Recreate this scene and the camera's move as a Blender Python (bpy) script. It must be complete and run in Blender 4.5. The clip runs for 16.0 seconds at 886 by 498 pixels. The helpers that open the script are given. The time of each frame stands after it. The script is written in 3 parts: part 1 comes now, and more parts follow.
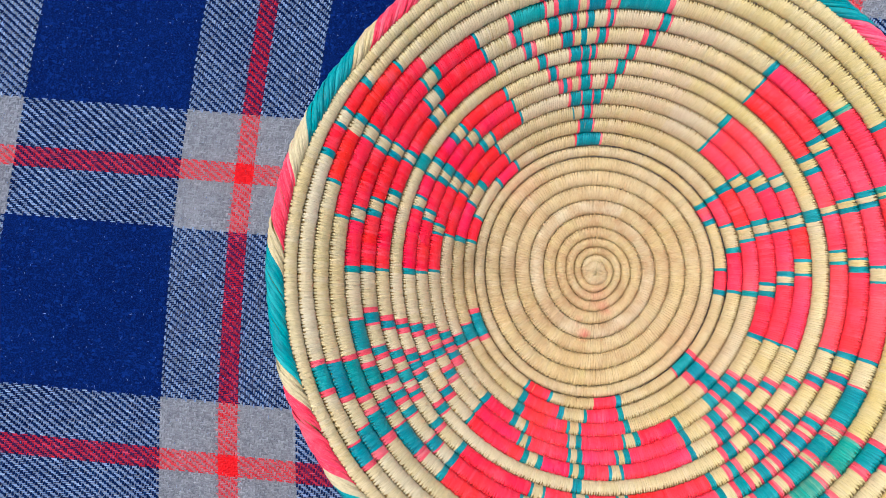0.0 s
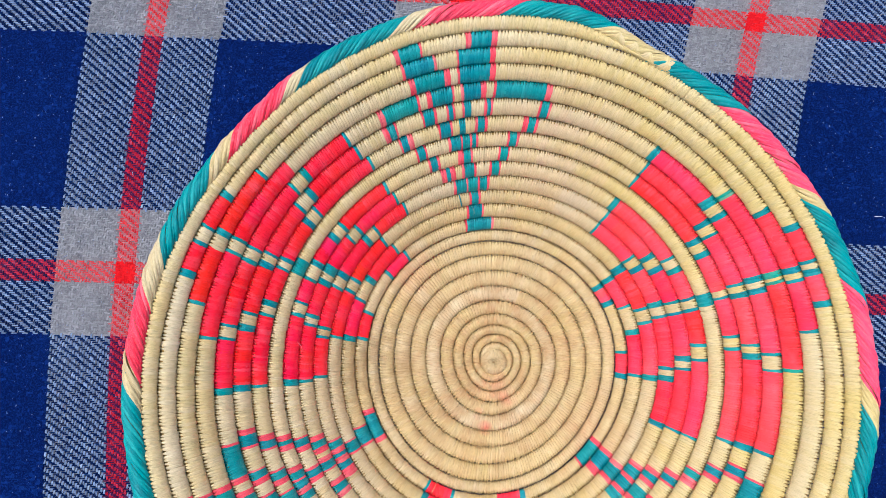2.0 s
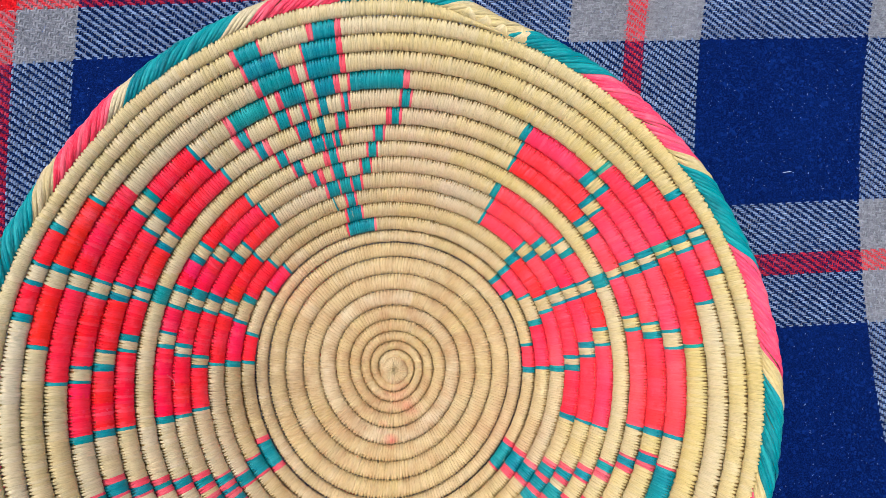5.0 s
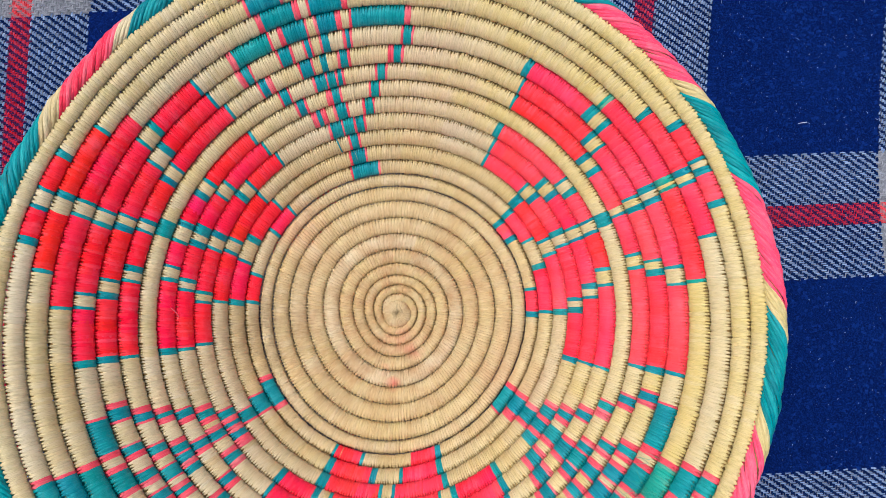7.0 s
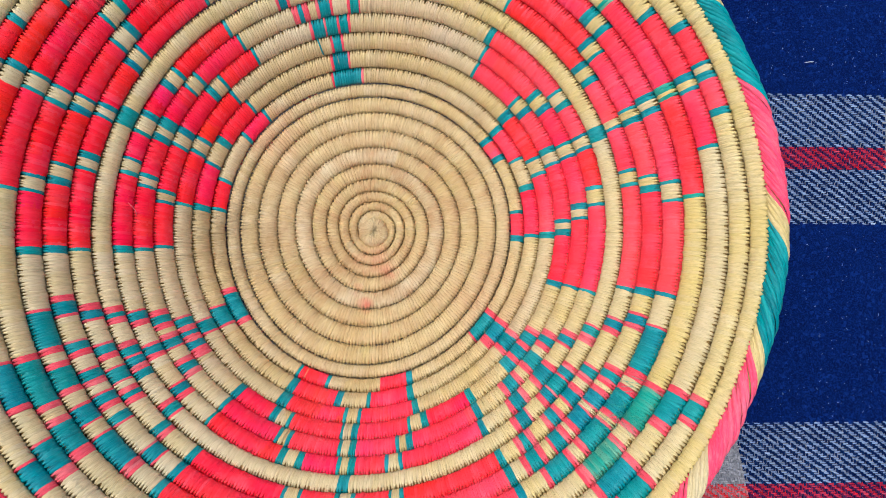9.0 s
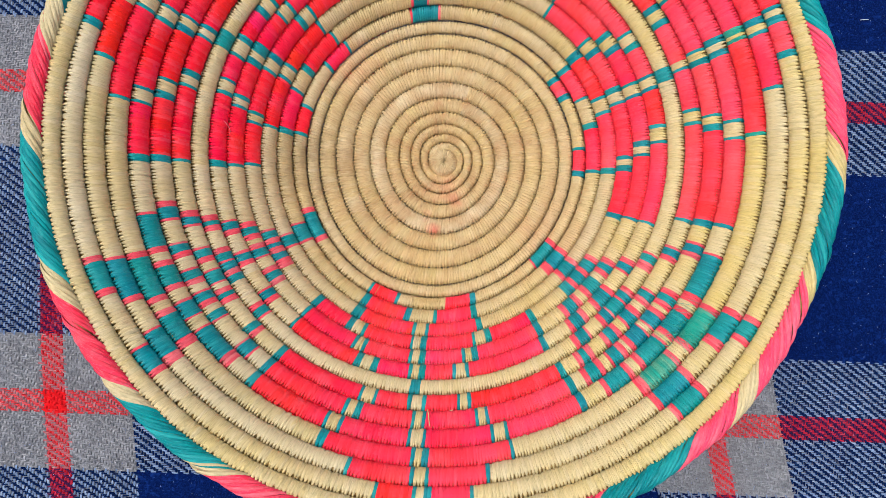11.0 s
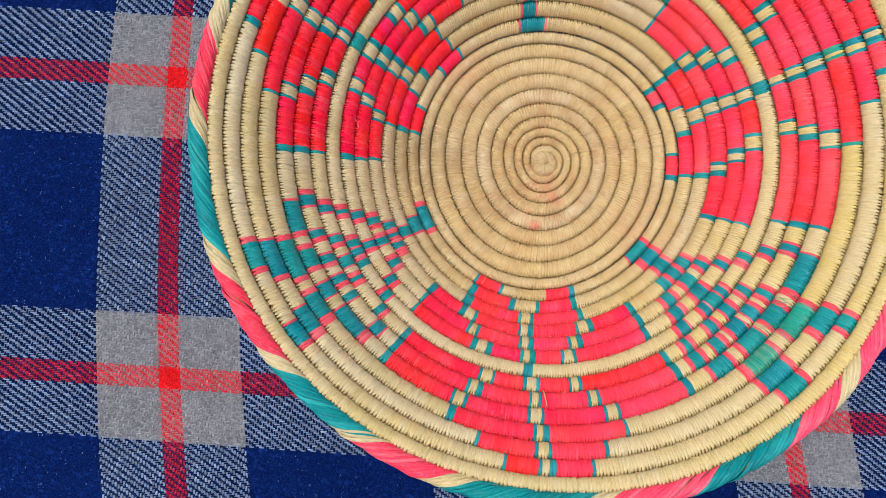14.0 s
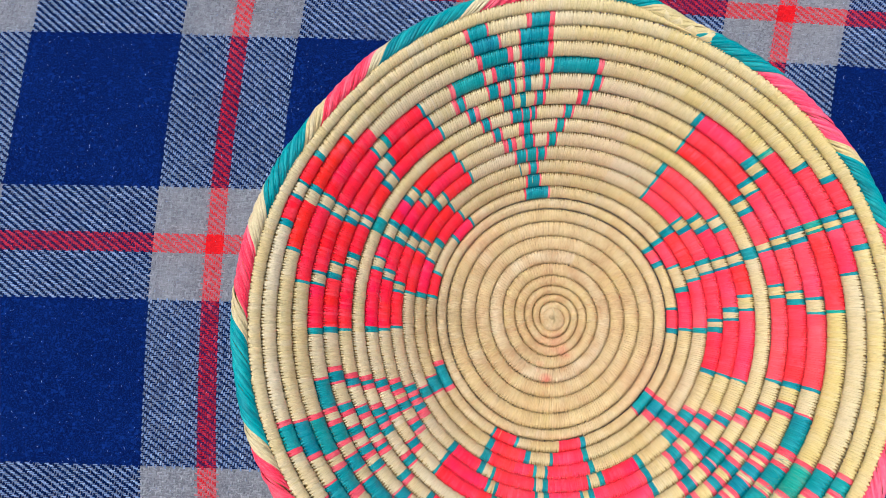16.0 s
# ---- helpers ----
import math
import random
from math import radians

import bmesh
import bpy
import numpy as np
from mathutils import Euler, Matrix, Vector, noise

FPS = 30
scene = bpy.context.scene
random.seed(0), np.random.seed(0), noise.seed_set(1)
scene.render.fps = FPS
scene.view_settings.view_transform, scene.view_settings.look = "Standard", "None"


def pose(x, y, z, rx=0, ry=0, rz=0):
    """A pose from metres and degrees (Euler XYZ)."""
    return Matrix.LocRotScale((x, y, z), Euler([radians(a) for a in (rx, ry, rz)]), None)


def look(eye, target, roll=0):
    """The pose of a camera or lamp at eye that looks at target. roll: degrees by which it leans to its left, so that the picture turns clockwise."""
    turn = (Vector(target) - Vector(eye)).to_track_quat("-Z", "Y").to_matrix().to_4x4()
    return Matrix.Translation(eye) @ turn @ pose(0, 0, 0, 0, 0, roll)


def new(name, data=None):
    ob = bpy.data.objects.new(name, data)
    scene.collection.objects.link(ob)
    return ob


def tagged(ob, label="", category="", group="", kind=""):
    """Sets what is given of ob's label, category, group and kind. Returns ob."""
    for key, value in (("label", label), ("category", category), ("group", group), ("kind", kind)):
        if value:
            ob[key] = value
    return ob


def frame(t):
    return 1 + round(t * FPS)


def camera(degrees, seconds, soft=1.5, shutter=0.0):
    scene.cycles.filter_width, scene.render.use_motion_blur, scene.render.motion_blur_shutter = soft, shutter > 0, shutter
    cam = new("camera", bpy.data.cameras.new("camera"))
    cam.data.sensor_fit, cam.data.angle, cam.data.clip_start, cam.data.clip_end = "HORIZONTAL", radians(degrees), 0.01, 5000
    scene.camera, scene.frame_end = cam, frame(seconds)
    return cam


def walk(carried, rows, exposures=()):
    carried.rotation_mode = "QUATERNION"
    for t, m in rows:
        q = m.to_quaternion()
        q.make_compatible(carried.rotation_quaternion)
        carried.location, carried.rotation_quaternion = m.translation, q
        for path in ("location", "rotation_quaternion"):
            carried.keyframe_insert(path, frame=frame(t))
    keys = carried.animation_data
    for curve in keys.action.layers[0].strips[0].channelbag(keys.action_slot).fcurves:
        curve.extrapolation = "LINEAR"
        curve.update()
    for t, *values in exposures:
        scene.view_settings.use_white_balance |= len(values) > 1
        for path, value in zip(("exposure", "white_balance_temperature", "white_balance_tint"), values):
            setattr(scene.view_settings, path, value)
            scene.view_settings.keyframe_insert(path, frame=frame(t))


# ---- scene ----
cam = camera(65.54, 16.0, soft=0.78)
# seconds, place in metres, turn in degrees
PATH = [
    (0.0, -0.0998, -0.0362, 0.4217, 6.80, -1.24, -0.10),
    (0.5, -0.0883, -0.0192, 0.4126, 6.28, 0.81, -1.37),
    (1.0, -0.0761, -0.0084, 0.4114, 7.42, -1.46, -1.97),
    (1.5, -0.0632, 0.0043, 0.4137, 7.79, -2.65, -2.04),
    (2.0, -0.0524, 0.0156, 0.4138, 7.30, -3.44, -3.38),
    (2.5, -0.0451, 0.0237, 0.4073, 6.72, -5.06, -4.96),
    (3.0, -0.0348, 0.0276, 0.4066, 7.01, -3.38, -6.30),
    (3.5, -0.0261, 0.0301, 0.4040, 7.28, -3.68, -6.79),
    (4.0, -0.0155, 0.0294, 0.4008, 7.22, -3.05, -8.19),
    (4.2, -0.0110, 0.0264, 0.3989, 7.33, -4.08, -8.85),
    (6.3, 0.0148, -0.0071, 0.3924, 8.55, -1.64, -10.09),
    (6.5, 0.0136, -0.0112, 0.3929, 8.58, -1.01, -9.74),
    (7.0, 0.0135, -0.0214, 0.3894, 8.01, -1.39, -9.20),
    (7.5, 0.0155, -0.0306, 0.3817, 7.99, -1.98, -8.83),
    (8.0, 0.0156, -0.0433, 0.3785, 8.16, -2.46, -7.38),
    (8.5, 0.0126, -0.0522, 0.3725, 7.95, -3.62, -6.46),
    (9.0, 0.0133, -0.0600, 0.3618, 7.77, -2.68, -6.51),
    (9.5, 0.0130, -0.0688, 0.3565, 7.12, -1.81, -7.31),
    (9.7, 0.0109, -0.0721, 0.3590, 6.60, -1.62, -7.08),
    (11.8, -0.0382, -0.0827, 0.3878, 4.96, -3.05, -2.28),
    (12.0, -0.0422, -0.0838, 0.3882, 5.17, -3.63, -2.08),
    (12.5, -0.0491, -0.0896, 0.3889, 5.54, -3.95, -1.61),
    (13.0, -0.0556, -0.0945, 0.3884, 5.08, -4.05, -1.55),
    (13.5, -0.0690, -0.0952, 0.3918, 5.44, -3.82, -1.56),
    (14.0, -0.0808, -0.0907, 0.4014, 6.10, -2.75, -2.28),
    (14.5, -0.0850, -0.0799, 0.4151, 6.34, -1.54, -2.23),
    (15.0, -0.0867, -0.0605, 0.4258, 9.12, -2.72, -1.86),
    (15.5, -0.0856, -0.0453, 0.4368, 9.46, -1.92, -1.86),
    (16.0, -0.0790, -0.0348, 0.4430, 10.84, -1.11, -3.57),
]
walk(cam, [(t, pose(x, y, z, rx, ry, rz)) for t, x, y, z, rx, ry, rz in PATH],
     exposures=[(0.0, 0.33, 5800, 10), (4.0, 0.28, 6000, 11), (8.0, 0.18, 5950, 10), (11.5, 0.12, 6350, 9), (13.0, 0.06, 6450, 9), (15.0, 0.21, 6050, 10), (16.0, 0.31, 5900, 10)])

# ---- light: a soft daylight from the upper left ----
world = bpy.data.worlds.new("sky")
scene.world = world
world.use_nodes = True
wt = world.node_tree
sky = wt.nodes.new("ShaderNodeTexSky")
sky.sky_type = "NISHITA"
sky.sun_disc = False
sky.sun_elevation = radians(74)
sky.sun_rotation = radians(-55)
sky.air_density, sky.dust_density, sky.ozone_density = 1.0, 6.0, 0.6
wt.links.new(sky.outputs[0], wt.nodes["Background"].inputs[0])
wt.nodes["Background"].inputs[1].default_value = 0.142
sun = new("sun", bpy.data.lights.new("sun", "SUN"))
sun.data.energy, sun.data.angle, sun.data.color = 1.20, radians(40), (1.0, 0.95, 0.88)
sun.matrix_world = look((-0.46, 0.08, 1.1), (0, 0, 0))


# ---- materials ----
class Mat:
    """A node material with short calls."""

    def __init__(self, name, rough=0.6, spec=0.4):
        self.m = bpy.data.materials.new(name)
        self.m.use_nodes = True
        self.t = self.m.node_tree
        self.b = self.t.nodes["Principled BSDF"]
        self.b.inputs["Roughness"].default_value = rough
        self.b.inputs["Specular IOR Level"].default_value = spec

    def node(self, kind, operation=None, data_type=None, blend_type=None, noise_dimensions=None):
        n = self.t.nodes.new("ShaderNode" + kind)
        if operation:
            n.operation = operation
        if data_type:
            n.data_type, n.blend_type = data_type, blend_type
        if noise_dimensions:
            n.noise_dimensions = noise_dimensions
        return n

    def put(self, sock, v):
        if isinstance(v, bpy.types.NodeSocket):
            self.t.links.new(v, sock)
        elif isinstance(v, tuple) and len(v) == 3 and sock.type == "RGBA":
            sock.default_value = (*v, 1)
        else:
            sock.default_value = v

    def math(self, op, a, b=0.0, c=None):
        n = self.node("Math", operation=op)
        self.put(n.inputs[0], a)
        self.put(n.inputs[1], b)
        if c is not None:
            self.put(n.inputs[2], c)
        return n.outputs[0]

    def mix(self, f, a, b, blend="MIX"):
        n = self.node("Mix", data_type="RGBA", blend_type=blend)
        self.put(n.inputs[0], f)
        self.put(n.inputs[6], a)
        self.put(n.inputs[7], b)
        return n.outputs[2]

    def noise(self, vec, scale, detail=2.0, rough=0.5):
        n = self.node("TexNoise")
        self.put(n.inputs["Vector"], vec)
        n.inputs["Scale"].default_value, n.inputs["Detail"].default_value, n.inputs["Roughness"].default_value = scale, detail, rough
        return n.outputs[0]

    def ramp(self, f, lo, hi):
        n = self.node("MapRange")
        self.put(n.inputs[0], f)
        n.inputs[1].default_value, n.inputs[2].default_value = lo, hi
        return n.outputs[0]

    def scaled(self, vec, x, y, z):
        n = self.node("VectorMath", operation="MULTIPLY")
        self.put(n.inputs[0], vec)
        n.inputs[1].default_value = (x, y, z)
        return n.outputs[0]

    def bump(self, height, strength, distance):
        n = self.node("Bump")
        n.inputs["Strength"].default_value, n.inputs["Distance"].default_value = strength, distance
        self.put(n.inputs["Height"], height)
        self.put(self.b.inputs["Normal"], n.outputs[0])


def fibre(name, tones, stain_shade=None, rough=0.40, spec=0.38, pale=0.35, side_tone=None, odd=0.6, faded=None, grain=0.5, leaves=None, side_share=0.78, each=0.65, fray=0.14):
    """Dyed or plain palm fibre: tones vary strip by strip, with fine streaks along each strip. u counts the strips."""
    k = Mat(name, rough, spec)
    uv = k.node("UVMap").outputs[0]
    obj = k.node("ObjectInfo")
    place = k.node("TexCoord").outputs["Object"]
    sep = k.node("SeparateXYZ")
    k.put(sep.inputs[0], uv)
    strip = k.math("FLOOR", sep.outputs[0])
    w = k.node("TexWhiteNoise", noise_dimensions="1D")
    k.put(w.inputs["W"], k.math("ADD", strip, k.math("MULTIPLY", obj.outputs["Random"], 61.7)))
    two = k.node("SeparateColor")
    k.put(two.inputs[0], w.outputs["Color"])
    col = k.mix(two.outputs[0], tones[0], tones[1])
    # several wraps are made with one strip of leaf, each leaf with a tone of its own
    leaf = k.node("TexWhiteNoise", noise_dimensions="1D")
    drift = k.math("MULTIPLY", k.noise(place, 60.0, 1.0), 9.0)
    k.put(leaf.inputs["W"], k.math("ADD", k.math("FLOOR", k.math("DIVIDE", k.math("ADD", strip, drift), 7.0)), k.math("MULTIPLY", obj.outputs["Random"], 97.3)))
    kin = k.node("SeparateColor")
    k.put(kin.inputs[0], leaf.outputs["Color"])
    patch = k.ramp(k.noise(place, 30.0, 3.0), 0.42, 0.66)
    col = k.mix(k.math("MULTIPLY", patch, 0.7), col, tones[2])
    col = k.mix(k.math("MULTIPLY", k.ramp(two.outputs[1], 0.8, 0.95), odd), col, tones[3])
    col = k.mix(k.math("MULTIPLY", k.ramp(obj.outputs["Random"], 0.25, 1.0), 0.55), col, tones[4])
    for share, tone in zip((kin.outputs[0], kin.outputs[1], kin.outputs[2]), leaves or ()):
        col = k.mix(k.math("MULTIPLY", k.ramp(share, 0.45, 1.0), 0.85), col, tone)
    # and each wrap is a little lighter or darker
    col = k.mix(k.math("MULTIPLY", k.ramp(two.outputs[2], 0.25, 1.0), each), col, k.mix(0.5, col, k.mix(0.5, col, (0.0, 0.0, 0.0))))
    # the colour drifts to another tone towards +x and slightly towards -y
    if side_tone:
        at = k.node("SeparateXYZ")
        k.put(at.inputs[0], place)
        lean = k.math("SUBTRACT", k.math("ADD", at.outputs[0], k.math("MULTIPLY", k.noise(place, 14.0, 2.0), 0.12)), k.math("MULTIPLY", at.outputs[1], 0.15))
        col = k.mix(k.math("MULTIPLY", k.ramp(lean, -0.05, 0.20), side_share), col, side_tone)
    for seed, tone in faded or ():
        # whole bands were dyed in other batches, and have faded in clouds
        batch = k.math("FRACT", k.math("MULTIPLY", obj.outputs["Random"], seed))
        cloud = k.ramp(k.noise(k.scaled(place, 1.0, 1.0, 1.0), 16.0 + seed, 3.0, 0.6), 0.40, 0.68)
        share = k.math("ADD", k.math("MULTIPLY", k.ramp(batch, 0.45, 1.0), 0.55), k.math("MULTIPLY", cloud, 0.45))
        col = k.mix(share, col, tone)
    if grain < 0.5:
        # pale clouds put both rubbed dye and the wraps' sheen into the colour
        rub_sheen = k.ramp(k.noise(place, 75.0, 3.0, 0.6), 0.50, 0.70)
        col = k.mix(k.math("MULTIPLY", k.math("MULTIPLY", rub_sheen, k.ramp(two.outputs[2], 0.1, 0.8)), 0.40), col, tones[3])
    # the face of some wraps is rubbed paler than their neighbours
    col = k.mix(k.math("MULTIPLY", k.ramp(two.outputs[1], 0.45, 0.95), fray), col, tones[3])
    # marks set by place: real stains, and shade laid into the fibre's colour
    for (cx, cy, cz), radius, tone, amount in stain_shade or ():
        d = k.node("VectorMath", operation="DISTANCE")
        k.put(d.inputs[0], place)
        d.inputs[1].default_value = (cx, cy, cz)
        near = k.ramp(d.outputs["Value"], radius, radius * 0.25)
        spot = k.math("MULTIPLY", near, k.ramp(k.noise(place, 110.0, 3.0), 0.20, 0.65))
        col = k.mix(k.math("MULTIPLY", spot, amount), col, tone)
    streak = k.noise(k.scaled(uv, 7.0, 260.0, 1.0), 1.0, 3.0, 0.6)
    col = k.mix(k.math("MULTIPLY", k.ramp(streak, 0.48, 0.72), grain), col, k.mix(0.55, col, (0.0, 0.0, 0.0)))
    col = k.mix(k.math("MULTIPLY", k.ramp(streak, 0.48, 0.28), pale), col, tones[3])
    k.put(k.b.inputs["Base Color"], col)
    k.put(k.b.inputs["Roughness"], k.math("MULTIPLY_ADD", streak, 0.35, rough - 0.17))
    k.bump(streak, 0.8, 0.00045)
    return k.m


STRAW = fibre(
    "straw", rough=0.40, spec=0.30, side_tone=(0.70, 0.540, 0.145), side_share=0.85, tones=[(0.67, 0.560, 0.325), (0.53, 0.420, 0.195), (0.65, 0.535, 0.305), (0.73, 0.65, 0.46), (0.62, 0.490, 0.225)], odd=0.6, pale=0.32,
    faded=[(7.3, (0.64, 0.505, 0.200)), (3.1, (0.67, 0.575, 0.360))], leaves=[(0.71, 0.62, 0.43), (0.55, 0.455, 0.20), (0.70, 0.530, 0.26)],
    # first the floor's browner straw with its shade painted in, then painted shade at the left wall's foot, then pink
    # stains
    stain_shade=[((0.0, 0.0, 0.012), 0.120, (0.46, 0.280, 0.115), 0.88), ((-0.070, 0.005, 0.020), 0.030, (0.34, 0.255, 0.125), 0.7), ((-0.001, -0.016, 0.0135), 0.012, (0.66, 0.28, 0.16), 0.5), ((-0.0107, -0.0305, 0.0145), 0.005, (0.75, 0.10, 0.09), 1.0), ((-0.0075, -0.0385, 0.0150), 0.006, (0.75, 0.10, 0.09), 1.0), ((0.007, -0.0225, 0.0140), 0.007, (0.70, 0.24, 0.15), 0.7),
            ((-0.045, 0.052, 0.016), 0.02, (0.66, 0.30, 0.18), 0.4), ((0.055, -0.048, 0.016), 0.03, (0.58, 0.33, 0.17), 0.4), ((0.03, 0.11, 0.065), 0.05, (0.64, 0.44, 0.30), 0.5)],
)
# paler pink towards +x: faded dye, with the right wall's sheen painted in
RED = fibre("red_fibre", [(1.0, 0.002, 0.022), (1.0, 0.003, 0.050), (1.0, 0.030, 0.010), (0.99, 0.16, 0.22), (0.98, 0.004, 0.046)], pale=0.08, rough=0.34, spec=0.08, odd=0.40,
            faded=[(7.3, (0.99, 0.010, 0.105)), (13.1, (1.0, 0.024, 0.010))], side_tone=(0.99, 0.165, 0.200), side_share=0.70, grain=0.14, each=0.3, fray=0.13,
            leaves=[(0.99, 0.016, 0.130), (1.0, 0.045, 0.014), (1.0, 0.002, 0.016)])
PINK = fibre("faded_red_fibre", [(0.86, 0.070, 0.110), (0.80, 0.110, 0.150), (0.90, 0.050, 0.085), (0.90, 0.32, 0.32), (0.86, 0.090, 0.130)], pale=0.40, rough=0.32, spec=0.14, odd=0.4, grain=0.3)
RIM_RED = fibre("rim_red_fibre", [(0.99, 0.022, 0.070), (0.97, 0.045, 0.110), (0.99, 0.018, 0.050), (0.96, 0.34, 0.38), (0.98, 0.045, 0.100)], pale=0.40, rough=0.32, spec=0.2, odd=0.5, grain=0.2,
                side_tone=(0.98, 0.075, 0.170))
TEAL = fibre("teal_fibre", [(0.0, 0.28, 0.31), (0.0, 0.18, 0.23), (0.0, 0.31, 0.32), (0.06, 0.50, 0.50), (0.0, 0.23, 0.28)], rough=0.36, spec=0.28, odd=0.3,
             faded=[(5.7, (0.0, 0.19, 0.29)), (11.9, (0.002, 0.28, 0.25))], grain=0.22)
RIM_TEAL = fibre("rim_teal_fibre", [(0.0, 0.31, 0.32), (0.0, 0.18, 0.21), (0.0, 0.34, 0.34), (0.04, 0.50, 0.48), (0.0, 0.22, 0.24)], rough=0.38, spec=0.22, odd=0.4, grain=0.3)
WORN_TEAL = fibre("worn_teal_fibre", [(0.0, 0.36, 0.27), (0.01, 0.31, 0.23), (0.0, 0.40, 0.31), (0.24, 0.46, 0.28), (0.01, 0.34, 0.26)], rough=0.4, spec=0.25, odd=0.6, pale=0.5, grain=0.3)
CORE = fibre("grass_core", [(0.46, 0.31, 0.11), (0.36, 0.23, 0.07), (0.48, 0.33, 0.12), (0.54, 0.40, 0.17), (0.42, 0.28, 0.10)], rough=0.8, spec=0.1)


NAVY, GREY, CRIMSON = (0.0005, 0.0080, 0.074), (0.302, 0.317, 0.343), (0.86, 0.011, 0.016)


def yarn(name, tone, pale, spots=0.4, fluff=0.35, worn_patch=0.2, uneven=0.45):
    """Spun wool: each float a little lighter or darker, with loose fibres and bits of lint."""
    k = Mat(name, 0.95, 0.05)
    place = k.node("TexCoord").outputs["Object"]
    rnd = k.node("NewGeometry").outputs["Random Per Island"]
    col = k.mix(k.math("MULTIPLY", rnd, uneven), tone, k.mix(0.5, tone, (0.0, 0.0, 0.01)))
    fuzz = k.noise(place, 3000.0, 3.0, 0.65)
    col = k.mix(k.math("MULTIPLY", k.ramp(fuzz, 0.5, 0.75), fluff), col, pale)
    nap = k.noise(place, 950.0, 2.0, 0.6)
    col = k.mix(k.math("MULTIPLY", k.ramp(nap, 0.50, 0.68), fluff * 0.6), col, pale)
    worn = k.math("GREATER_THAN", k.math("FRACT", k.math("MULTIPLY", rnd, 31.7)), 0.93)
    col = k.mix(k.math("MULTIPLY", worn, spots), col, pale)
    wear = k.noise(place, 24.0, 4.0, 0.6)
    col = k.mix(k.math("MULTIPLY", k.ramp(wear, 0.45, 0.75), worn_patch), col, pale)
    k.put(k.b.inputs["Base Color"], col)
    k.bump(fuzz, 0.6, 0.0003)
    return k.m


def woollen(name):
    """Twill cloth in a navy, grey and red check; u counts the warp repeats and v the weft repeats."""
    k = Mat(name, 0.95, 0.05)
    uv = k.node("UVMap").outputs[0]
    place = k.node("TexCoord").outputs["Object"]
    wob = k.node("TexNoise")
    k.put(wob.inputs["Vector"], place)
    wob.inputs["Scale"].default_value, wob.inputs["Detail"].default_value = 420.0, 2.0
    off = k.node("VectorMath", operation="MULTIPLY_ADD")
    k.put(off.inputs[0], wob.outputs["Color"])
    off.inputs[1].default_value, off.inputs[2].default_value = (0.0060, 0.0060, 0), (-0.0030, -0.0030, 0)
    add = k.node("VectorMath", operation="ADD")
    k.put(add.inputs[0], uv)
    k.put(add.inputs[1], off.outputs[0])
    s = k.node("SeparateXYZ")
    k.put(s.inputs[0], add.outputs[0])
    tone, cell, edge = [], [], []
    for axis, count, half, thin in ((0, 128.0, 0.222, 0.0345), (1, 168.0, 0.206, 0.0335)):
        c = s.outputs[axis]
        n = k.math("FLOOR", k.math("MULTIPLY", c, count))
        f = k.math("FRACT", k.math("MULTIPLY", c, count))
        mid = k.math("DIVIDE", k.math("ADD", n, 0.5), count)
        d = k.math("ABSOLUTE", k.math("SUBTRACT", mid, k.math("ROUND", mid)))
        col = k.mix(k.math("LESS_THAN", d, half), NAVY, GREY)
        col = k.mix(k.math("LESS_THAN", d, thin), col, CRIMSON)
        w = k.node("TexWhiteNoise", noise_dimensions="1D")
        k.put(w.inputs["W"], n)
        col = k.mix(k.math("MULTIPLY", w.outputs[0], 0.30), col, k.mix(0.5, col, (0.0, 0.0, 0.02)))
        tone.append(col)
        cell.append(n)
        edge.append(k.math("SINE", k.math("MULTIPLY", f, math.pi)))
    step = k.math("FLOORED_MODULO", k.math("ADD", cell[0], cell[1]), 4.0)
    over = k.math("LESS_THAN", step, 1.5)
    # the upper yarn covers most of its lane; in the gap beside it the lower yarn shows
    show = [k.math("MULTIPLY", over, k.math("GREATER_THAN", edge[0], 0.40)),
            k.math("MULTIPLY", k.math("SUBTRACT", 1.0, over), k.math("GREATER_THAN", edge[1], 0.40))]
    rest = k.mix(over, tone[0], tone[1])
    col = k.mix(show[0], rest, tone[0])
    col = k.mix(show[1], col, tone[1])
    # worn, lighter and fuzzier yarn here and there, and pale lint caught in the weave
    stroke = k.node("TexWhiteNoise", noise_dimensions="2D")
    pair = k.node("CombineXYZ")
    k.put(pair.inputs[0], k.math("FLOOR", k.math("DIVIDE", k.math("ADD", cell[0], cell[1]), 2.0)))
    k.put(pair.inputs[1], cell[1])
    k.put(stroke.inputs["Vector"], pair.outputs[0])
    col = k.mix(k.math("MULTIPLY", k.ramp(stroke.outputs[0], 0.6, 1.0), 0.10), col, k.mix(0.75, col, (0.30, 0.36, 0.55)))
    fuzz = k.noise(place, 2600.0, 3.0, 0.65)
    col = k.mix(k.math("MULTIPLY", k.ramp(fuzz, 0.55, 0.80), 0.12), col, (0.10, 0.18, 0.45))
    wear = k.noise(place, 26.0, 4.0, 0.6)
    col = k.mix(k.math("MULTIPLY", k.ramp(wear, 0.45, 0.75), 0.03), col, (0.25, 0.28, 0.36))
    lint = k.math("GREATER_THAN", k.noise(place, 900.0, 1.0), 0.765)
    col = k.mix(k.math("MULTIPLY", lint, 0.4), col, (0.55, 0.6, 0.72))
    k.put(k.b.inputs["Base Color"], col)
    yarn = k.math("ADD", k.math("MULTIPLY", show[0], edge[0]), k.math("MULTIPLY", show[1], edge[1]))
    high = k.math("ADD", yarn, k.math("MULTIPLY", fuzz, 0.9))
    k.bump(high, 1.0, 0.0006)
    return k.m


CLOTH = woollen("checked_wool")
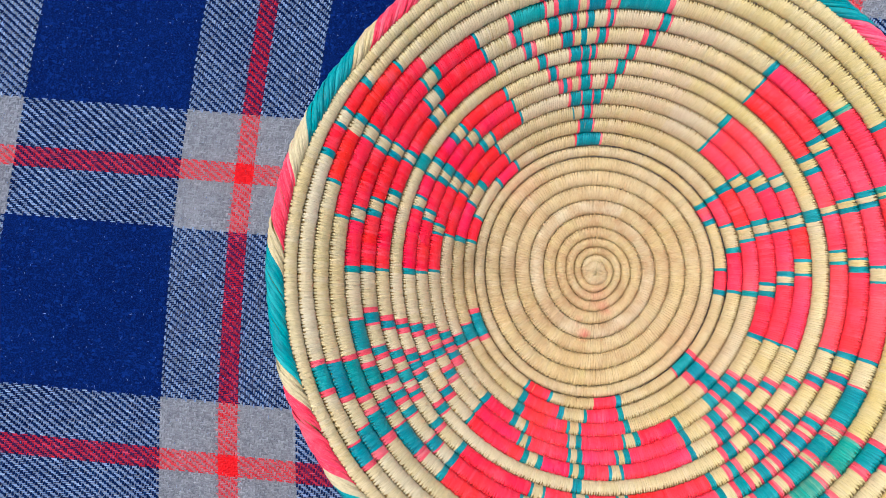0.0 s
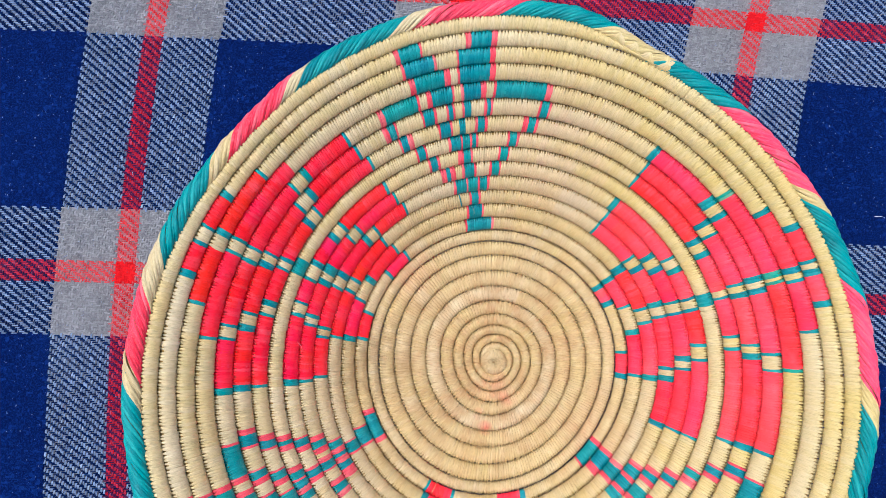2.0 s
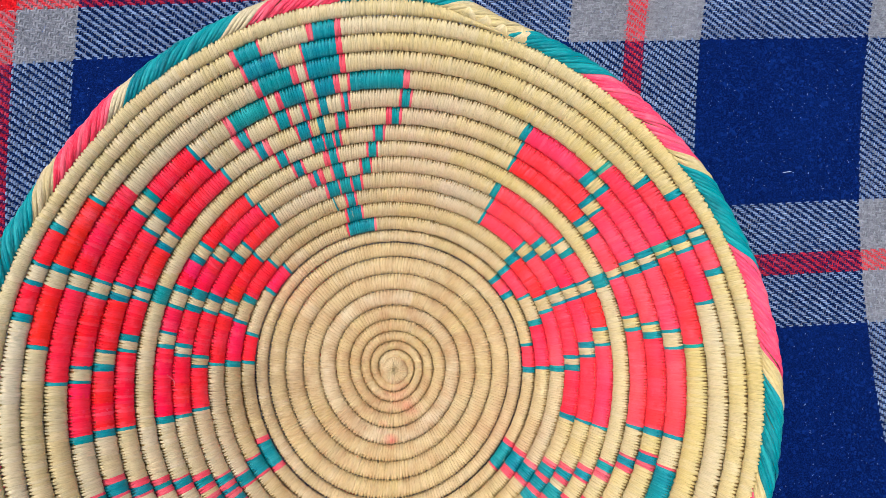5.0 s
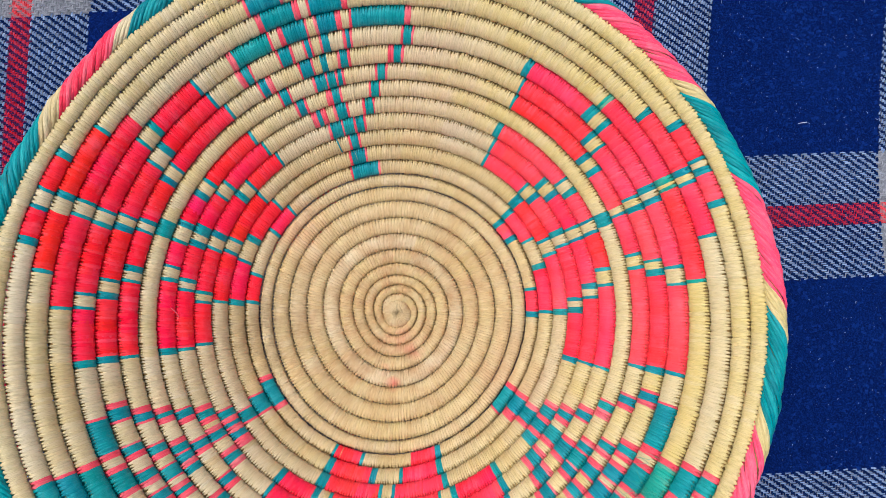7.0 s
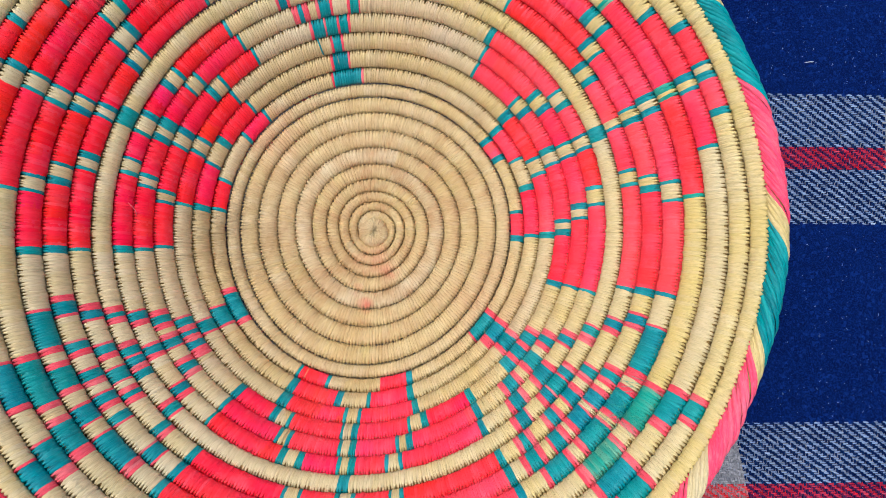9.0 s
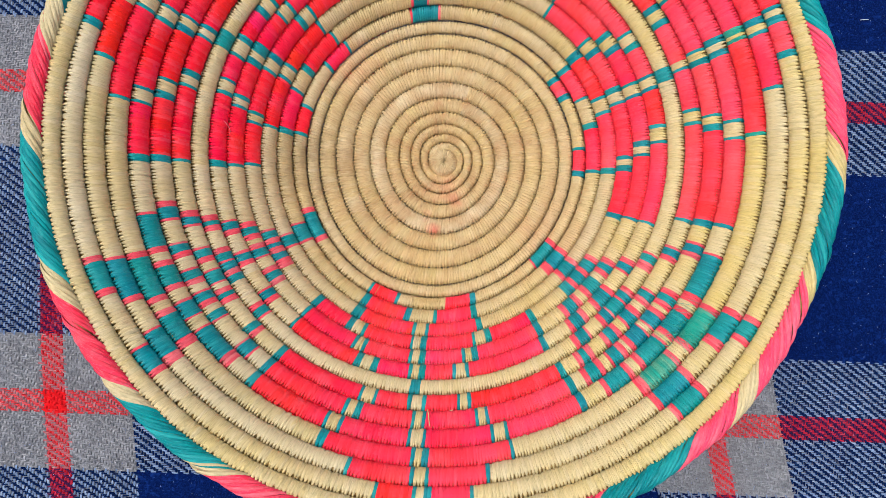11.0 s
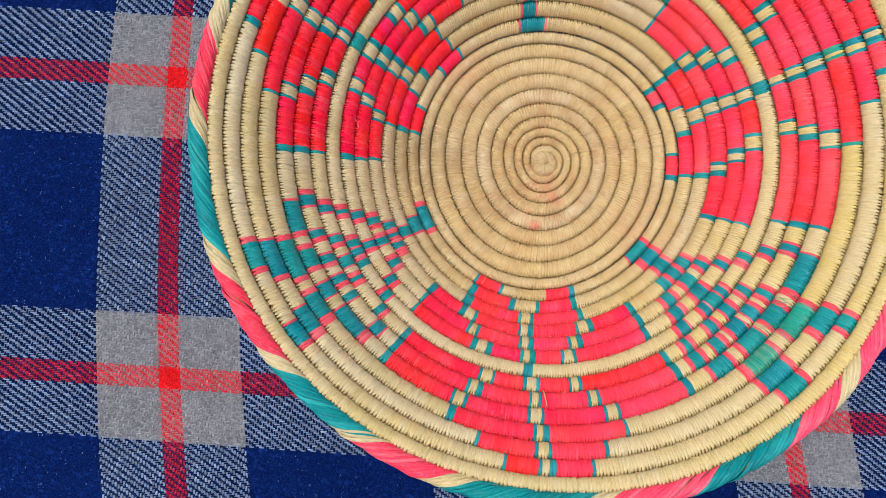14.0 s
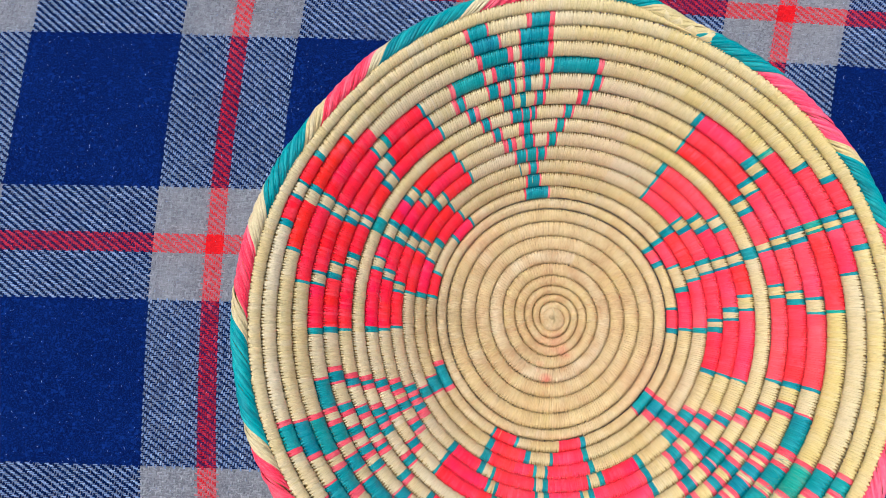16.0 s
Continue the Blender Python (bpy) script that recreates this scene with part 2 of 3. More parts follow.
# yarn by its own colour and by the colour that it crosses, whose fluff dulls it
YARNS = {
    (0, 0): ("navy_yarn", yarn("navy_wool", (0.0004, 0.0062, 0.060), (0.010, 0.048, 0.27), 0.25, 0.58, 0.06, 0.9), "navy blue woollen yarn"),
    (0, 1): ("navy_yarn", yarn("navy_wool_in_grey", (0.0006, 0.0085, 0.058), (0.02, 0.08, 0.25), 0.2, 0.3), "navy blue woollen yarn"),
    (1, 0): ("grey_yarn", yarn("grey_wool_in_navy", (0.215, 0.312, 0.520), (0.46, 0.58, 0.76), 0.4, 0.35, 0.2, 0.9), "pale blue-grey woollen yarn"),
    (1, 1): ("grey_yarn", yarn("grey_wool", GREY, (0.50, 0.51, 0.56), 0.25, 0.5, 0.2, 1.0), "light grey woollen yarn"),
    (2, 0): ("red_yarn", yarn("red_wool_in_navy", (0.48, 0.012, 0.046), (0.62, 0.12, 0.20), 0.4, 0.5, 0.2, 0.8), "dark crimson woollen yarn"),
    (2, 1): ("red_yarn", yarn("red_wool_in_grey", (0.70, 0.040, 0.055), (0.70, 0.22, 0.24)), "pinkish red woollen yarn"),
    (2, 2): ("red_yarn", yarn("red_wool", CRIMSON, (0.92, 0.035, 0.040)), "bright red woollen yarn"),
    (1, 2): ("grey_yarn", yarn("grey_wool_in_red", (0.50, 0.150, 0.170), (0.58, 0.30, 0.32)), "pink-tinged grey woollen yarn"),
    (0, 2): ("navy_yarn", yarn("navy_wool_in_red", (0.036, 0.010, 0.060), (0.26, 0.04, 0.11), 0.4, 0.6), "navy blue woollen yarn"),
}


def plain(name, tone, other, scale, rough=0.9):
    k = Mat(name, rough, 0.2)
    place = k.node("TexCoord").outputs["Object"]
    n = k.noise(place, scale, 6.0, 0.6)
    k.put(k.b.inputs["Base Color"], k.mix(n, tone, other))
    k.bump(n, 0.5, 0.01)
    return k.m


# ---- meshes ----
def grid_mesh(name, verts, quads, uvs=None, smooth=True):
    """A mesh from arrays of points and of quads; uvs holds one pair a point."""
    me = bpy.data.meshes.new(name)
    verts, quads = np.asarray(verts, float).reshape(-1, 3), np.asarray(quads, int).reshape(-1, 4)
    me.vertices.add(len(verts))
    me.vertices.foreach_set("co", verts.ravel())
    me.loops.add(quads.size)
    me.loops.foreach_set("vertex_index", quads.ravel())
    me.polygons.add(len(quads))
    me.polygons.foreach_set("loop_start", np.arange(len(quads)) * 4)
    me.update(calc_edges=True)
    if uvs is not None:
        layer = me.uv_layers.new(name="UVMap")
        layer.data.foreach_set("uv", np.asarray(uvs, float).reshape(-1, 2)[quads.ravel()].ravel())
    me.polygons.foreach_set("use_smooth", np.full(len(quads), smooth))
    me.validate()
    return me


def part(name, me, material, parent=None, label=""):
    ob = new(name, me)
    me.materials.append(material)
    ob.parent = parent
    return tagged(ob, label)


def patches(points, uv):
    """Quads for a stack of separate patches: points (count, rows, columns, 3)."""
    n, a, b, _ = points.shape
    base = (np.arange(n) * a * b)[:, None, None] + (np.arange(a - 1) * b)[None, :, None] + np.arange(b - 1)[None, None, :]
    quads = np.stack([base, base + 1, base + b + 1, base + b], -1)
    return points.reshape(-1, 3), quads.reshape(-1, 4), uv.reshape(-1, 2)


# ---- the setting: ground and cloth ----
CLOTH_Z = -0.013
bm = bmesh.new()
bmesh.ops.create_grid(bm, x_segments=8, y_segments=8, size=60.0)
gm = bpy.data.meshes.new("ground")
bm.to_mesh(gm)
bm.free()
gm.materials.append(plain("earth", (0.16, 0.12, 0.08), (0.26, 0.21, 0.15), 9.0))
ground = tagged(new("ground", gm), "plain earth ground under the blanket", "ground", kind="structure")
ground.location.z = CLOTH_Z - 0.03


def cloth_xy(u, v):
    """Where the check's repeat (u, v) lies: the cloth is pulled a little askew."""
    a, b = np.clip(u, -1.7, 3.7), np.clip(v, -2.0, 2.0)
    fade = np.exp(-((u - a) ** 2 + (v - b) ** 2) / 2.5)
    x = -0.2181 + 0.1861 * u + 0.0147 * v + fade * (-0.0004 * a * a + 0.0001 * a * b + 0.0110 * b * b + 0.0027 * a * a * b + 0.0040 * a * b * b)
    y = 0.0645 - 0.0153 * u + 0.1860 * v + fade * (-0.0011 * a * a + 0.0021 * a * b + 0.0042 * b * b - 0.0013 * a * a * b - 0.0031 * a * b * b)
    return x, y


def cloth_height(x, y):
    r = np.hypot(x, y)
    z = CLOTH_Z + 0.0115 * np.exp(-((r / 0.125) ** 4))
    z = z + 0.0012 * np.sin(14 * x + 3 * y + 1.0) * np.sin(11 * y - 5 * x) + 0.0005 * np.sin(41 * x + 17 * y) * np.sin(37 * y - 12 * x + 2)
    return z


u, v = np.meshgrid(np.linspace(-4.0, 6.0, 401), np.linspace(-5.0, 5.0, 401), indexing="ij")
cx, cy = cloth_xy(u, v)
pts = np.stack([cx, cy, cloth_height(cx, cy) - 0.0009], -1)[None]
blanket = part("blanket", grid_mesh("blanket", *patches(pts, np.stack([u, v], -1)[None])), CLOTH)
tagged(blanket, "navy, grey and red checked woollen twill blanket spread flat", "blanket")

# the weave itself where it lies open to view: floats over two yarns, each row one step along (a two-and-two twill)
WARPS, WEFTS = 128, 168
wool = np.random.default_rng(11)


def dyed(lane, half, thin):
    """0 navy, 1 grey, 2 red: the colour of the yarn in a lane of the repeat."""
    off = np.abs(lane - np.round(lane))
    return np.where(off < thin, 2, np.where(off < half, 1, 0))


def floats(along_v):
    """Points of every float of one set of yarns (count, 4, 3, 3), and the repeat that each yarn runs in."""
    i, j = np.meshgrid(np.arange(int(-1.25 * WARPS), int(3.35 * WARPS)), np.arange(int(-1.75 * WEFTS), int(1.75 * WEFTS)), indexing="ij")
    i, j = i.ravel(), j.ravel()
    pick = (i + j) % 4 == (0 if along_v else 2)
    i, j = i[pick], j[pick]
    uc, vc = ((i + 0.5) / WARPS, (j + 1.0) / WEFTS) if along_v else ((i + 1.0) / WARPS, (j + 0.5) / WEFTS)
    x, y = cloth_xy(uc, vc)
    keep = (np.hypot(x, y) > 0.150) & (x > -0.40) & (x < 0.385) & (y > -0.235) & (y < 0.295)
    uc, vc = uc[keep], vc[keep]
    m = len(uc)
    # where navy crosses navy the nap closes the gaps
    both = (dyed(uc, 0.222, 0.0345) == 0) & (dyed(vc, 0.206, 0.0335) == 0)
    t = np.array([-1.28, -0.62, 0.62, 1.28])[None, :, None] * (wool.uniform(0.82, 1.06, m) * np.where(both, 1.15, 1.0))[:, None, None]
    w = np.array([-0.5, 0.0, 0.5])[None, None, :] * (wool.uniform(0.50, 0.78, m) * np.where(both, 2.0, 1.0))[:, None, None]
    slant = wool.normal(0, 0.11, m)[:, None, None] + (0.10 if along_v else -0.06)
    side = w + slant * t + wool.normal(0, 0.10, m)[:, None, None]
    t = t + wool.normal(0, 0.14, m)[:, None, None] + 0 * w
    side = side + 0 * t
    du, dv = (side / WARPS, t / WEFTS) if along_v else (t / WARPS, side / WEFTS)
    px, py = cloth_xy(uc[:, None, None] + du, vc[:, None, None] + dv)
    arch = np.array([-0.00030, 0.00030, 0.00030, -0.00030])[None, :, None] + np.array([-0.00022, 0.00010, -0.00022])[None, None, :]
    pz = cloth_height(px, py) + arch * np.where(both, 0.45, 1.0)[:, None, None] + wool.normal(0, 0.00006, m)[:, None, None]
    return np.stack([px, py, pz], -1), (uc, vc)


for along_v in (True, False):
    shape, (uc, vc) = floats(along_v)
    own, cross = dyed(uc, 0.222, 0.0345), dyed(vc, 0.206, 0.0335)
    if not along_v:
        own, cross = cross, own
    for (tint, under), (name, mat, label) in YARNS.items():
        pts = shape[(own == tint) & (cross == under)]
        ob = part(name, grid_mesh(name, *patches(pts, pts[..., :2])), mat, blanket, label)
        tagged(ob, kind="stuff")

# ---- the basket: one coil wound outwards in a flat-bottomed bowl ----
SEAM = 66.0  # where the coil ends at the rim; it winds clockwise from there
TURN_R = np.array([0.0079, 0.0124, 0.0175, 0.0234, 0.0307, 0.0392, 0.0479, 0.0571, 0.0662, 0.0722, 0.0783, 0.0852, 0.0916, 0.0982,
                   0.1049, 0.1116, 0.1181, 0.1247, 0.1318, 0.1387, 0.1456, 0.1523, 0.1590, 0.1654, 0.1721])
TURN_N = np.arange(25) - 8.5
PROF_R = np.array([0.0, 0.03, 0.06, 0.0725, 0.08, 0.09, 0.105, 0.12, 0.135, 0.15, 0.16, 0.18])
PROF_Z = np.array([0.0116, 0.0133, 0.0160, 0.0180, 0.0223, 0.0318, 0.0474, 0.0598, 0.0741, 0.0887, 0.0961, 0.1074])


def bowl(n, th):
    """The inner face of the bowl: n counts the turns of the coil, th is the angle. It is pulled a little out of round."""
    n, th = np.broadcast_arrays(np.asarray(n, float), np.asarray(th, float))
    r = np.interp(n, TURN_N, TURN_R)
    r = np.where(n < TURN_N[0], np.maximum(0.0005, 0.0078 + 0.0048 * (n - TURN_N[0])), r)
    soft = sum(np.interp(r + d, PROF_R, PROF_Z) for d in (-0.004, -0.002, 0, 0.002, 0.004)) / 5
    s = r / 0.1
    e = s - 1
    two = (-0.0073 + 0.0107 * e - 0.0184 * e * e) * np.cos(2 * th) + (0.0094 - 0.0067 * e - 0.0202 * e * e) * np.sin(2 * th)
    three = (0.0065 - 0.0130 * e) * np.cos(3 * th) + (-0.0005 - 0.0158 * e) * np.sin(3 * th)
    rr = r * (1 + two + three)
    # the outermost turns are pressed in here and there
    ramp = np.clip((n - 12.2) / 2.6, 0, 1.2)
    for at, width, push in ((137, 17, 0.0028), (112, 11, 0.0012), (329, 16, 0.0034), (305, 14, 0.0010)):
        away = (np.degrees(th) - at + 180) % 360 - 180
        rr = rr - push * ramp * np.exp(-((away / width) ** 2))
    x = -0.0006 - 0.0018 * e + rr * np.cos(th)
    y = -0.0018 - 0.0012 * e + rr * np.sin(th)
    warp = 0.082 * np.cos(2 * th) + 0.032 * np.sin(2 * th) + 0.079 * np.cos(th) - 0.352 * np.sin(th) - 0.016 * np.cos(3 * th) + 0.051 * np.sin(3 * th)
    z = soft + 0.0023 * x + 0.0619 * y + 0.01 * s * s * warp
    return np.stack([x, y, z], -1)


def coil_end(c):
    """From 0 to 1 where the last turn runs out; c goes on past 1 there."""
    ease = np.clip((c - 0.970) / 0.046, 0, 1)
    return ease * ease * (3 - 2 * ease)


def coil_frame(turn, c):
    """Centre, across, out and half width of the coil at the part c of a turn."""
    th = np.radians(SEAM - 360 * c)
    n = turn + c - 0.5
    a, b = bowl(n - 0.5, th), bowl(n + 0.5 - (0.92 * coil_end(c) if turn == 14 else 0), th)
    along = bowl(n + 0.01, th - 0.01) - bowl(n - 0.01, th + 0.01)
    across = b - a
    half = np.linalg.norm(across, axis=-1, keepdims=True) / 2
    across = across / (2 * half)
    along = along / np.linalg.norm(along, axis=-1, keepdims=True)
    out = np.cross(across, along)
    out = out * np.sign(out[..., 2:3])
    return (a + b) / 2, across, out, half


DEEP = 0.0047  # half the coil's thickness


def coil_point(turn, c, phi, lift):
    """A point on the coil's skin: phi runs round it, 0 at the crest, positive towards the rim."""
    mid, across, out, half = coil_frame(turn, c)
    k = 1 + lift / DEEP
    s, c = np.sin(phi), np.cos(phi)
    s, c = np.sign(s) * np.abs(s) ** 0.84, np.sign(c) * np.abs(c) ** 0.62
    return mid - out * DEEP + across * (s * k)[..., None] * half * float(np.interp(turn, [0, 1, 4, 7], [1.12, 1.13, 1.11, 1.075])) + out * (c * k * DEEP)[..., None]


# steps of the chart in each turn, from the innermost out
STEPS = [41, 52, 77, 105, 139, 179, 224, 270, 317, 356, 295, 320, 346, 372, 398, 425, 451, 477, 504, 531, 558, 585, 611, 637]


def stitch_count(turn):
    return STEPS[turn + 9]


rng = np.random.default_rng(7)
PHI = np.radians(np.array([-160, -125, -95, -75, -55, -30, 0, 14, 28, 42, 54, 66, 78, 92, 125, 160.0]))


def finer(turn):
    """Wraps to each step of the chart: broad on the floor and at the edge, fine between."""
    return float(np.interp(turn, [0, 1, 10, 14], [0.80, 1.3, 1.25, 0.95]))


def stitch_mesh(name, turn, first, last):
    """One strip wound side by side round the coil: each wrap bulges a little and is drawn in where it dips under the next turn."""
    n = stitch_count(turn)
    m = max(1, int(round((last - first) * finer(turn))))
    pitch = (last - first) / m
    cells = first + np.arange(m) * pitch
    calm = 1.0 if turn > 0 else 0.5
    shift, fat, high = rng.normal(0, 0.12, m), rng.uniform(1.10, 1.42, m) - (0.16 if turn <= 0 else 0.0), rng.normal(0, 0.00011, m) * (0.5 + 0.5 * calm)
    lean = 0.35 + rng.normal(0, 0.20, m)
    shape = [1.0, 0.80, 1.0, 1.0, 0.88, 0.62, 0.50, 0.42, 0.36, 0.32, 1.0] if turn > 0 else [1.0, 0.80, 1.0, 1.0, 0.84, 0.60, 0.48, 0.40, 0.34, 0.30, 1.0]
    thin = np.interp(np.degrees(PHI), [-160, -95, -60, 14, 28, 42, 54, 66, 78, 92, 160], shape)
    narrow = 1 - (1 - thin)[None, :] * rng.uniform(0.66, 1.18, m)[:, None]
    side = np.array([-0.5, -0.3, 0.0, 0.3, 0.5])
    hump = np.array([-0.00015, -0.00003, 0.00002, -0.00003, -0.00015])
    c = cells[:, None, None] + pitch * (0.5 + shift[:, None, None] * 0.6 + side[None, None, :] * (fat[:, None] * narrow)[:, :, None])
    c = c + (lean[:, None] * np.sin(PHI)[None, :] * 0.5)[:, :, None]
    phi = np.broadcast_to(PHI[None, :, None], c.shape)
    dip = np.interp(np.degrees(PHI), [-100, -60, 0, 50, 92], [-0.0002, 0, 0.0001, 0, -0.0002])
    ribbed = np.interp(np.degrees(PHI), [-95, -50, -15, 10, 36, 92], [2.6, 1.9, 1.0, 1.0, 2.2, 3.0])
    lift = hump[None, None, :] * ribbed[None, :, None] + high[:, None, None] + dip[None, :, None] + np.zeros_like(c)
    pts = coil_point(turn, c / n, phi, lift)
    uv = np.stack([np.broadcast_to(side[None, None, :] * 0.9 + 0.5, c.shape) + np.arange(m)[:, None, None] + round(first) + 7 * turn, phi * DEEP + cells[:, None, None] * 0.013], -1)
    verts, quads, uv = patches(pts, uv)
    # the strips overlap, so that the same dye shows in the gaps
    lining = np.radians(np.array([-85.0, -50, -10, 8, 16, 22, 66 if turn <= 0 else 40 if name == "straw_band" else 98]))
    edge = np.linspace(first, last, max(2, m // 2 + 1))
    le, lp = np.meshgrid(edge + 0.0, lining, indexing="ij")
    le = le + 0.35 * np.sin(lp) * 0.5
    sunk = 0.15 if name != "straw_band" else 0.7 if turn <= 0 else 0.85
    under = coil_point(turn, le / n, lp, sunk * np.interp(np.degrees(lp), [-85, -60, 0, 26, 40, 98], [-0.0008, -0.0005, -0.0003, -0.0004, -0.0009, -0.0014]))[None]
    uv2 = np.stack([le + 7 * turn, lp * DEEP], -1)[None]
    v2, q2, uv2 = patches(under, uv2)
    if m > 1:
        # the strip runs on from wrap to wrap at the back of the coil
        size, wide = len(PHI) * 5, 5
        last = (np.arange(m - 1) * size + wide - 1)
        back = np.stack([last, last + size - wide + 1, last + size + 1, last + wide], -1)
        quads = np.concatenate([quads, back])
    quads = np.concatenate([quads, q2 + len(verts)])
    return grid_mesh(name, np.concatenate([verts, v2]), quads, np.concatenate([uv, uv2]))


def core_mesh(name, turn):
    """The grass bundle inside the wraps."""
    k = max(24, stitch_count(turn) // 2)
    c, phi = np.meshgrid(np.linspace(0, 1, k + 1), np.radians(np.linspace(-180, 180, 13)), indexing="ij")
    pts = coil_point(turn, c, phi, np.full(c.shape, -0.0013))[None]
    uv = np.stack([c * k * 2.0, phi * DEEP], -1)[None]
    return grid_mesh(name, *patches(pts, uv))


# the weaver's chart, from the seam clockwise: n straw, r red, t teal, and how many wraps
CHART = [
    "n27 t2 r5 t2 n17 t1 r7 t2 n24 r2 t8 r1 n22 t2 r8 n15 t1 r8 t1 n21 r2 t8 r2 n24 t1 r8 t1 n14 t1 r8 t1 n22 r1 t8 r1",
    "n29 t2 r10 t1 n8 t2 r14 t1 n28 r2 t5 r3 n26 t2 r11 t1 n7 t2 r12 t2 n25 r1 t5 r1 n29 t2 r12 t1 n6 t2 r12 t1 n27 r1 t4 r1",
    "n30 t3 r14 t1 n4 t1 r18 t2 n31 r2 t4 r2 n29 t2 r15 t1 n3 t1 r16 t3 n27 r1 t3 r1 n34 t1 r15 t1 n3 t1 r15 t1 n32 r1 t2 r1",
    "n16 t1 r15 t1 n3 t2 r12 t2 n3 t1 r17 t1 n2 t2 r14 t2 n14 r2 t3 r2 t3 r2 t3 n12 t2 r13 t2 n3 t1 r14 t2 n2 t1 r14 t1 n3 t2 r10 t2 n13 r3 t2 r2 t1 r2 t2 r1 n20 t1 r12 t1 n2 t1 r13 t1 n3 t2 r12 t2 n3 t1 r11 t1 n17 r1 t3 r1 t3 r1 t2 r1",
    "n17 t1 r19 t2 n3 t2 r11 t1 n3 t1 r14 t2 n2 t1 r20 t1 n14 r2 t2 r2 n2 t4 r2 n2 r2 t3 r2 n8 t2 r19 t2 n2 t1 r11 t2 n2 t1 r13 t1 n2 t1 r16 t1 n11 r2 t2 r2 n3 r1 t2 r2 n1 r2 t2 r2 n17 t1 r17 t1 n2 t1 r10 t2 n2 t3 r10 t1 n3 t1 r15 t1 n16 r2 t1 r2 n2 r1 t3 r1 n4 r1 t2 r1",
    "n17 t2 r25 t1 n3 t2 r9 t1 n3 t1 r11 t1 n4 t1 r25 t1 n12 r2 t2 r1 n6 r2 t4 r2 n3 r2 t3 r2 n8 t2 r23 t1 n3 t1 r8 t2 n2 t1 r9 t2 n3 t2 r20 t1 n8 r2 t2 r1 n8 r2 t2 r1 n5 r2 t2 r1 n16 t2 r20 t1 n3 t1 r7 t1 n4 t2 r8 t2 n3 t1 r18 t1 n15 r1 t2 r1 n6 r2 t2 r1 n8 r1 t2 r1",
    "n63 t4 n55 r1 t2 r3 n7 r2 t2 r1 t4 r1 t2 r2 n4 r1 t3 r2 n48 t3 n47 r1 t2 r2 n8 t2 r2 t2 r1 t2 r2 n5 r2 t1 r2 n51 t5 n50 r1 t2 r1 n7 r1 t3 r1 t2 r1 t1 r1 n9 r1 t2 r1",
    "n20 t1 r27 t2 n3 t2 r12 n2 t1 r12 t1 n3 t1 r29 t1 n8 r1 t2 r2 n10 r1 t2 r2 n2 r2 t3 r1 n2 r2 t2 r2 n4 r2 t2 r2 n4 t2 r27 t1 n2 t1 r9 t1 n3 t1 r9 t1 n3 t1 r24 t2 n7 r2 t2 n8 r2 t1 r2 n1 r1 t3 r1 n2 r2 t2 r1 n6 r1 t2 r2 n14 t1 r21 t1 n2 t2 r10 t1 n2 t1 r12 t2 n3 t1 r22 t1 n10 r1 t2 r2 n8 r1 t3 r1 n2 t2 n3 r1 t2 r1 n11 r2 t2 r1",
    "n21 t1 r25 t2 n3 t1 r17 t1 n2 t2 r15 t1 n2 t2 r27 t2 n5 r1 t2 r2 n11 r2 t2 r2 n1 r2 t3 r1 n1 r1 t4 r2 n1 r2 t3 r1 n2 r2 t3 r2 n3 t2 r24 t1 n2 t1 r14 t1 n2 t1 r14 t2 n2 t1 r23 t2 n4 r1 t3 r1 n8 r1 t2 n2 r2 t2 r1 n2 r2 t2 r1 n3 r2 t2 r1 n6 r1 t3 r2 n11 t2 r16 t2 n3 t1 r14 t2 n2 t1 r16 t1 n4 t2 r18 t1 n9 r2 t2 r1 n8 r1 t3 r1 n3 r1 t1 r1 n2 r1 t2 n4 r1 t1 r1 n14 r1 t2 r1",
    "n21 t2 r21 t3 n3 t2 r21 t2 n2 t2 r19 t1 n4 t1 r25 t1 n8 r1 t12 r3 n2 r2 t6 r2 n1 r1 t7 r2 n2 r2 t6 r2 n6 t2 r21 t1 n3 t1 r18 t1 n3 t1 r18 t1 n3 t1 r21 t2 n6 r3 t9 r1 n3 r1 t4 r1 n3 r2 t5 r2 n2 r2 t9 r1 n14 t2 r14 t1 n3 t1 r19 t1 n3 t1 r21 t1 n4 t2 r15 t1 n11 r2 t11 r1 n2 r2 t6 r1 n2 r1 t5 r2 n2 r1 t15 r2",
    "n48 t2 r27 t2 n1 t1 r27 t1 n51 r2 t10 r2 n3 r2 t9 r3 n38 t1 r22 t2 n2 t1 r23 t2 n42 r3 t7 r2 n2 r2 t11 r2 n42 t1 r25 t1 n3 t1 r26 n44 r2 t9 r2 n2 r1 t9 r2",
    "n61 t2 r18 t2 n2 t1 r15 t1 n64 r2 t7 r3 n9 r2 t9 r2 n48 t1 r15 t1 n3 t1 r16 t1 n52 r3 t7 r1 n8 r2 t10 r1 n54 t1 r16 n4 t2 r19 t1 n52 r1 t9 r1 n6 r1 t9 r2",
    "n72 t2 r10 t1 n2 t2 r8 t2 n74 r2 t4 r2 n15 r2 t7 r2 n57 t1 r10 t2 n2 t1 r9 t1 n63 r2 t6 r1 n15 r2 t7 r2 n62 t2 r8 t1 n4 t1 r9 t2 n64 r2 t6 r1 n13 r2 t6 r2",
]

